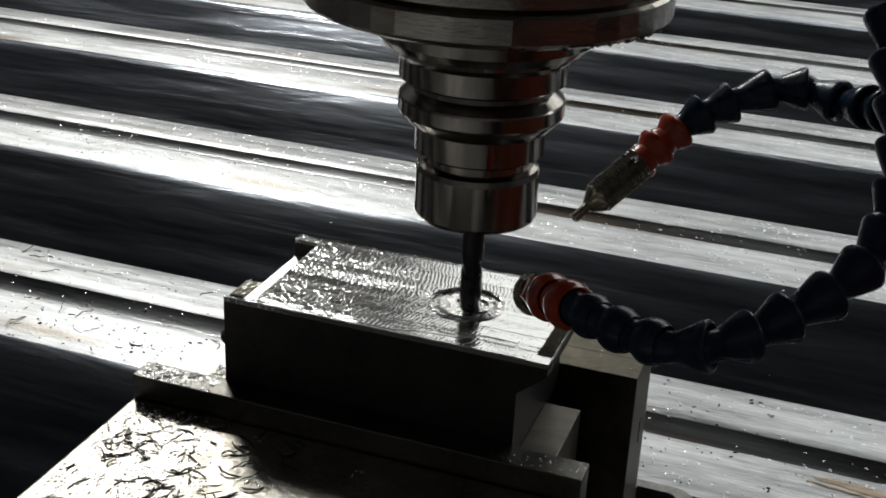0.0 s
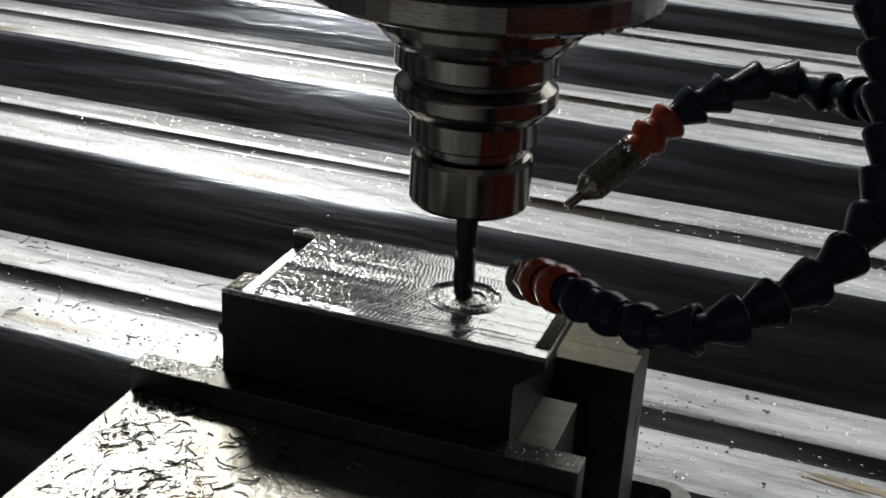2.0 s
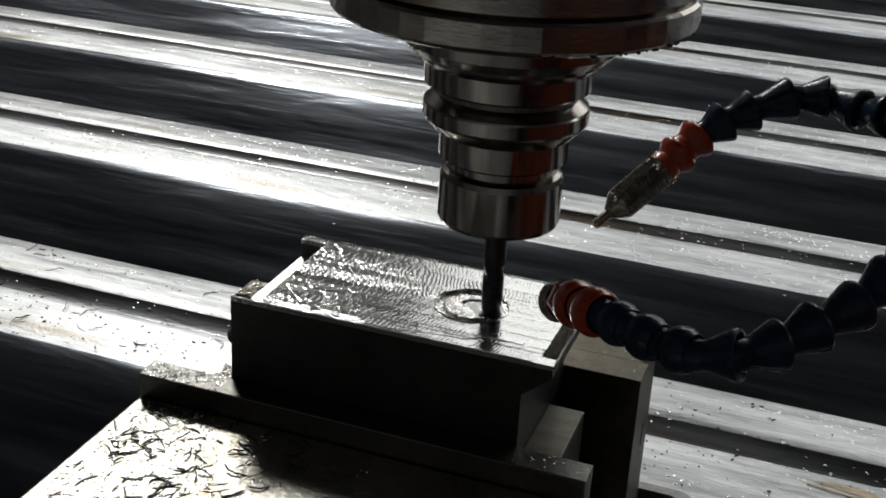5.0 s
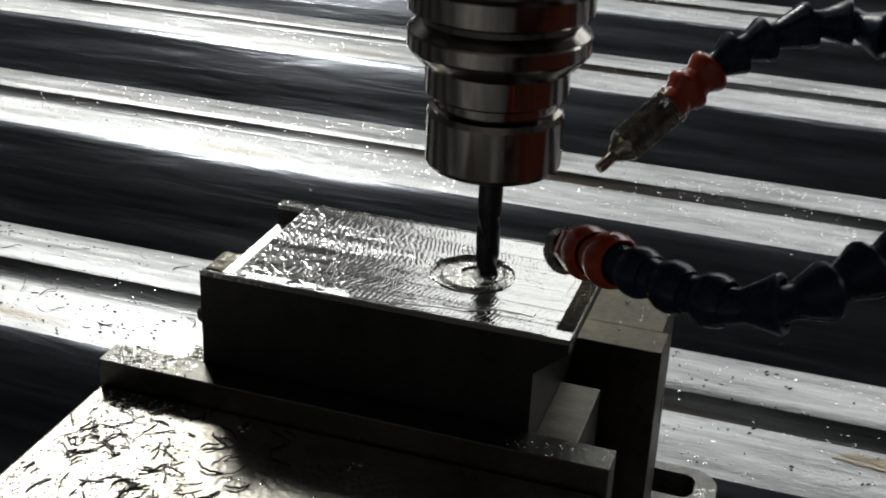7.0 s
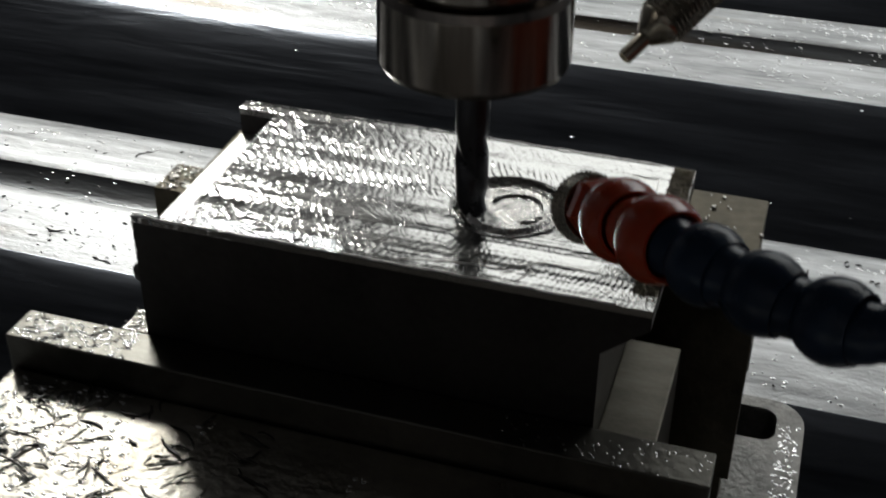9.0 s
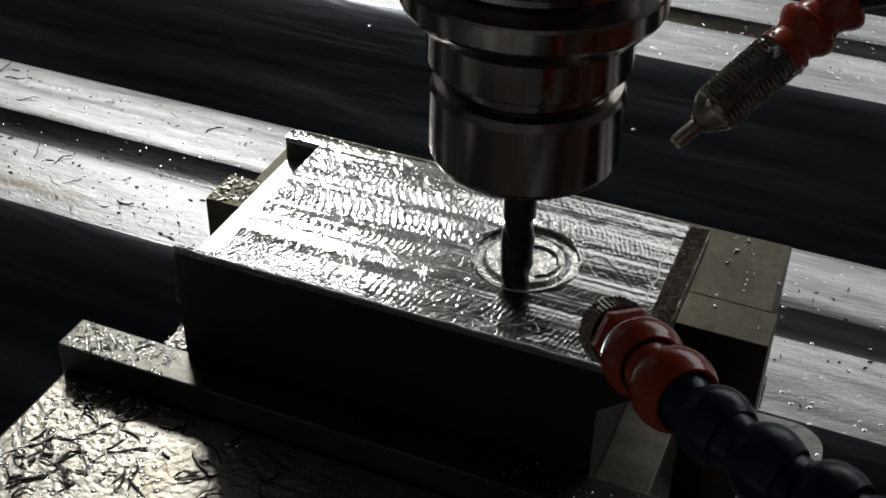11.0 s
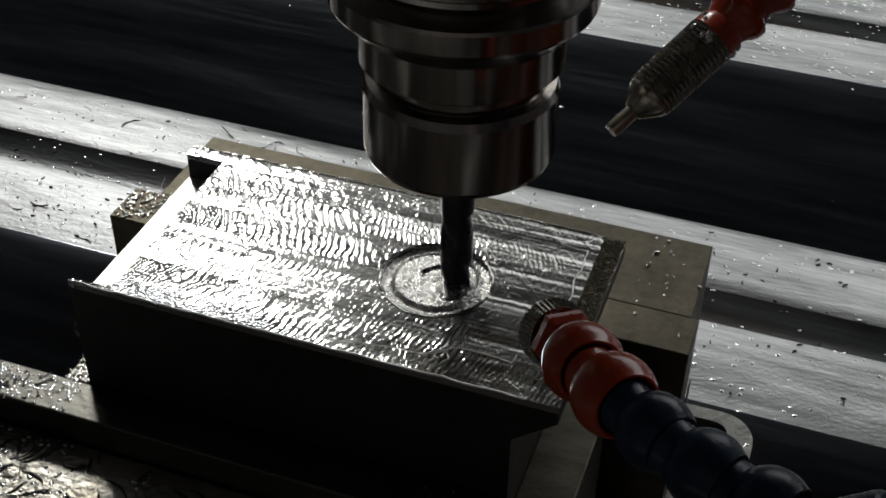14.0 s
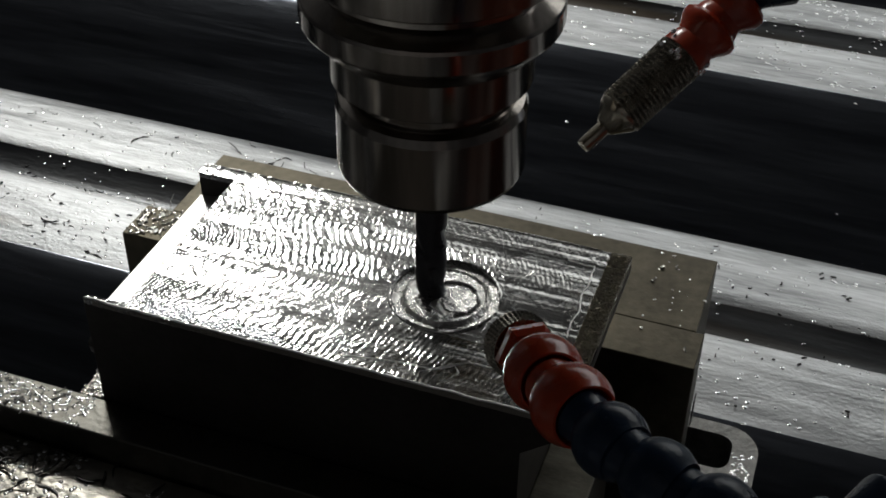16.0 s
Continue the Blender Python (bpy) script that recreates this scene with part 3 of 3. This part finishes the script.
        if bead and i <= 5:
            # a round cup whose rim opens towards the root, round the next link's ball
            R, c = (0.0080 if i <= orange else 0.0071) * k, L * 0.58
            prof = [(0.0, -0.0046 * k), (0.0040 * k, -0.0038 * k), (0.0054 * k, -0.0012 * k), (0.0050 * k, 0.0008)]
            prof += [(R * math.cos(q), c + R * math.sin(q)) for q in [radians(v) for v in range(-46, 33, 11)]]
            prof += [(R * 0.82, c + R * 0.62), (R * 0.76, c + R * 0.63), (R * 0.71, c + R * 0.52), (R * 0.68, c), (0.0, c - R * 0.3)]
        part("link", lathe(prof, 28, aim(a, b)), ORANGE if i <= orange else NAVY, h, "orange plastic" if i <= orange else "", True)
    return h


HOSE_FAR = [(0.0309, 0.0381, 0.1981), (0.0520, 0.0640, 0.2185), (0.0575, 0.0710, 0.2245), (0.0640, 0.0775, 0.2310), (0.0726, 0.0838, 0.2370), (0.0826, 0.0900, 0.2418), (0.0975, 0.0970, 0.2475),
            (0.1123, 0.0985, 0.2495), (0.1265, 0.0900, 0.2480), (0.1384, 0.0750, 0.2518), (0.1456, 0.0601, 0.2559), (0.150, 0.045, 0.263), (0.152, 0.030, 0.273), (0.153, 0.016, 0.286), (0.153, 0.004, 0.300)]
HOSE_NEAR = [(0.0400, -0.0560, 0.2068), (0.0455, -0.0640, 0.2115), (0.0535, -0.0763, 0.2165), (0.0623, -0.0858, 0.2196), (0.0722, -0.0937, 0.2208), (0.0826, -0.0991, 0.2208),
             (0.0950, -0.1058, 0.2230), (0.1070, -0.1075, 0.2266), (0.1172, -0.0996, 0.2286), (0.1262, -0.0905, 0.2325), (0.1368, -0.0803, 0.2375), (0.1446, -0.0690, 0.2435), (0.1495, -0.0570, 0.2515), (0.1508, -0.0480, 0.2625),
             (0.1492, -0.0380, 0.2735), (0.1462, -0.0290, 0.2845), (0.1425, -0.0190, 0.2955), (0.1385, -0.009, 0.307)]


# ---- swarf ----
def chip(bm, rnd, x, y, z, size, r):
    a, curl = rnd.uniform(0, 6.28), rnd.choice((-1, 1)) * rnd.uniform(0.1, 1.8)
    p, pts, steps = Vector((x, y, z + r * 0.8)), [], 8
    for i in range(steps):
        pts.append(p.copy())
        p += Vector((math.cos(a), math.sin(a), rnd.uniform(-0.35, 0.45))) * (size / (steps - 1))
        p.z = max(p.z, z + r * 0.6)
        a += curl / steps + rnd.uniform(-0.25, 0.25)
    tube(bm, pts, r, 4)


def cover_height(y):
    prof = cover_profile()
    u = (y - LAND) % PERIOD
    for (a, za), (b, zb) in zip(prof, prof[1:]):
        if a <= u <= b:
            return za + (zb - za) * (u - a) / max(b - a, 1e-6)
    return prof[-1][1]


def scatter(name, count, xr, yr, height, mat, label, seed, smin, smax, r, keep=None):
    rnd = random.Random(seed)
    bm = bmesh.new()
    for _ in range(count):
        x, y = rnd.uniform(*xr), rnd.uniform(*yr)
        if keep and not keep(x, y):
            continue
        chip(bm, rnd, x, y, height(y), rnd.uniform(smin, smax), r * rnd.uniform(0.6, 1.3))
    tagged(part(name, bm, mat), label, "metal chips", kind="stuff")


def droplets(name, count, xr, yr, height, seed, r0, r1, keep=None):
    rnd = random.Random(seed)
    verts, faces = [], []
    for _ in range(count):
        x, y = rnd.uniform(*xr), rnd.uniform(*yr)
        if keep and not keep(x, y):
            continue
        z, r = height(y), rnd.uniform(r0, r1)
        k = len(verts)
        for f, hz in ((1.0, 0.0), (0.7, 0.14), (0.0, 0.21)):
            if f:
                verts += [(x + r * f * math.cos(math.pi * i / 3), y + r * f * math.sin(math.pi * i / 3), z + r * hz) for i in range(6)]
            else:
                verts.append((x, y, z + r * hz))
        for i in range(6):
            j = (i + 1) % 6
            faces += [(k + i, k + j, k + 6 + j, k + 6 + i), (k + 6 + i, k + 6 + j, k + 12)]
    me = bpy.data.meshes.new(name)
    me.from_pydata(verts, [], faces)
    me.materials.append(DROP)
    for p in me.polygons:
        p.use_smooth = True
    tagged(new(name, me), "small bright coolant drops on steel", "droplets", kind="stuff")


def loose_chips(count, xr, yr, height, place, group, seed, smin, smax, r, keep=None):
    """Curled chips that lie one by one, each a thing of its own."""
    rnd = random.Random(seed)
    for _ in range(count):
        x, y = rnd.uniform(*xr), rnd.uniform(*yr)
        if keep and not keep(x, y):
            continue
        bm = bmesh.new()
        size = rnd.uniform(smin, smax)
        chip(bm, rnd, 0.0, 0.0, 0.0, size, r * rnd.uniform(0.6, 1.4))
        ob = part("metal_chip", bm, CHIPMAT, smooth=True, sharp=60)
        ob.location = (x, y, height(y))
        kind = "long" if size > (smin + smax) / 2 else "short"
        tagged(ob, f"{kind} dark curled steel chip lying on {place}", "metal chip", group)


enclosure()
cover()
vise()
workpiece()
SPINDLE = spindle()
HOSES = [hose(HOSE_FAR, 2, "navy segmented coolant hose with orange end and metal nozzle", True, 1.08), hose(HOSE_NEAR, 2, "navy segmented coolant hose curving beside the block, orange end", False, 1.04, True)]


def lands(x, y):
    return (y - LAND) % PERIOD < 0.125


loose_chips(85, (-0.35, 0.05), (0.19, 0.33), cover_height, "the bed cover", "chips on the bed cover", 5, 0.005, 0.016, 0.0003, lands)
scatter("bed_specks", 900, (-0.35, 0.42), (0.19, 0.34), cover_height, CHIPMAT, "small dark metal specks on the bed cover", 15, 0.0008, 0.0034, 0.00042, lambda x, y: lands(x, y) and noise.noise((x * 40, y * 50, 8.0)) > 0.12)
loose_chips(260, (-0.030, 0.06), (-0.09, -0.016), lambda y: 0.1195, "the oily vise carriage", "chips on the vise carriage", 6, 0.003, 0.012, 0.00033, lambda x, y: abs(math.sin(x * 9000.0 + y * 17000.0)) > 0.1 + 11 * (x + 0.033))
scatter("jaw_end_chips", 260, (-0.0375, -0.001), (0.0745, 0.0895), lambda y: 0.129, BRIGHTCHIP, "fine bright chips covering the end of the vise jaw", 17, 0.001, 0.003, 0.00025)
scatter("jaw_chips", 45, (-0.035, -0.002), (-0.0115, -0.002), lambda y: 0.130, CHIPMAT, "fine chips on the vise jaw", 7, 0.001, 0.004, 0.0002)
droplets("front_jaw_droplets", 260, (-0.036, -0.001), (-0.0125, -0.001), lambda y: 0.130, 12, 0.0002, 0.0007)
scatter("strip_grit", 1500, (0.1307, 0.1360), (0.0065, 0.0695), lambda y: 0.16812, ROUGH, "dull mill scale grains on the unmilled edge", 29, 0.0003, 0.0009, 0.00022)
scatter("jaw_top_chips", 8, (0.137, 0.157), (0.075, 0.128), lambda y: 0.1288, BRIGHTCHIP, "bright chips on the vise jaw", 8, 0.001, 0.003, 0.0004)
droplets("carriage_droplets", 1500, (-0.033, 0.08), (-0.09, -0.0145), lambda y: 0.1195, 10, 0.0002, 0.0009, lambda x, y: x + 0.5 * y < -0.005 or noise.noise((x * 90, y * 90, 2.0)) > 0.35)
droplets("jaw_droplets", 22, (0.137, 0.157), (0.075, 0.128), lambda y: 0.1288, 11, 0.00012, 0.00045)
scatter("parallel_chips", 90, (-0.0075, -0.0012), (0.0005, 0.0095), lambda y: 0.1297, BRIGHTCHIP, "fine bright chips on the parallel", 27, 0.001, 0.003, 0.00025)
droplets("jaw_step_droplets", 80, (0.10, 0.155), (-0.0125, -0.001), lambda y: 0.130, 21, 0.0001, 0.0004)
droplets("face_foam", 900, (0.012, 0.058), (0.0008, 0.0062), lambda y: 0.1680, 33, 0.00025, 0.0008, lambda x, y: y < 0.0062 - 0.05 * abs(x - 0.035) and noise.noise((x * 160, y * 300, 1.0)) > -0.15)
droplets("lug_droplets", 200, (0.174, 0.183), (0.08, 0.160), lambda y: 0.012, 13, 0.0003, 0.0009)


def rust_stain():
    bm = bmesh.new()
    for k, (cx, cy, rx, ry) in enumerate(((0.272, 0.2325, 0.034, 0.0030), (0.252, 0.2290, 0.018, 0.0012))):
        ring = []
        for i in range(48):
            a = 2 * math.pi * i / 48
            f = 1 + 0.7 * noise.noise((3 * math.cos(a), 3 * math.sin(a), 7.0 + k))
            x = cx + rx * f * math.cos(a)
            y = cy + ry * f * math.sin(a) - 0.10 * (x - cx)
            ring.append(bm.verts.new((x, y, cover_height(y) + 0.0003 + 0.0001 * k)))
        mid = bm.verts.new((cx, cy, cover_height(cy) + 0.0003 + 0.0001 * k))
        for i in range(48):
            bm.faces.new((mid, ring[i], ring[(i + 1) % 48]))
    tagged(part("rust_stain", bm, RUST), "orange-brown rust stain on the steel cover", "stain", kind="structure")


rust_stain()
droplets("near_bed_droplets", 650, (-0.4, 0.45), (0.19, 0.33), cover_height, 41, 0.0003, 0.0011, lambda x, y: lands(x, y) and noise.noise((x * 30, y * 60, 5.0)) > 0.0)
droplets("bed_droplets", 11000, (-0.8, 0.6), (0.19, 1.3), cover_height, 9, 0.0003, 0.0012, lambda x, y: lands(x, y) or math.sin(x * 12989.8 + y * 78233.0) * 43758.5 % 1 < 0.004)
droplets("far_bed_droplets", 14000, (-0.5, 0.6), (0.49, 1.3), cover_height, 23, 0.0005, 0.0015, lambda x, y: lands(x, y) and noise.noise((x * 14, y * 60, 3.0)) > -0.1)


def motions():
    way = [
        (0, 0.0940, 0.0336),
        (0.5, 0.0970, 0.0345),
        (1, 0.0968, 0.0374),
        (1.5, 0.0940, 0.0394),
        (2, 0.0903, 0.0388),
        (2.5, 0.0876, 0.0366),
        (3, 0.0879, 0.0327),
        (3.6, 0.0925, 0.0303),
        (4.3, 0.0975, 0.0308),
        (5, 0.1010, 0.0330),
        (5.5, 0.1022, 0.0348),
        (6, 0.1018, 0.0372),
        (6.5, 0.0990, 0.0408),
        (7, 0.0952, 0.0420),
        (7.5, 0.0916, 0.0418),
        (8, 0.0877, 0.0407),
        (8.5, 0.0849, 0.0372),
        (9, 0.0824, 0.0332),
        (9.5, 0.0828, 0.0293),
        (10.2, 0.0862, 0.0258),
        (11, 0.0930, 0.0245),
        (11.6, 0.0988, 0.0258),
        (12, 0.1010, 0.0274),
        (12.5, 0.1026, 0.0306),
        (13, 0.1022, 0.0345),
        (13.5, 0.0999, 0.0377),
        (14, 0.0964, 0.0395),
        (14.25, 0.0955, 0.0385),
        (14.5, 0.0934, 0.0338),
        (15, 0.0932, 0.0350),
        (15.5, 0.0907, 0.0366),
        (16, 0.0872, 0.0373),
    ]
    for ob in (SPINDLE, *HOSES):
        walk(ob, [(t, pose(x, y, 0)) for t, x, y in way])


motions()
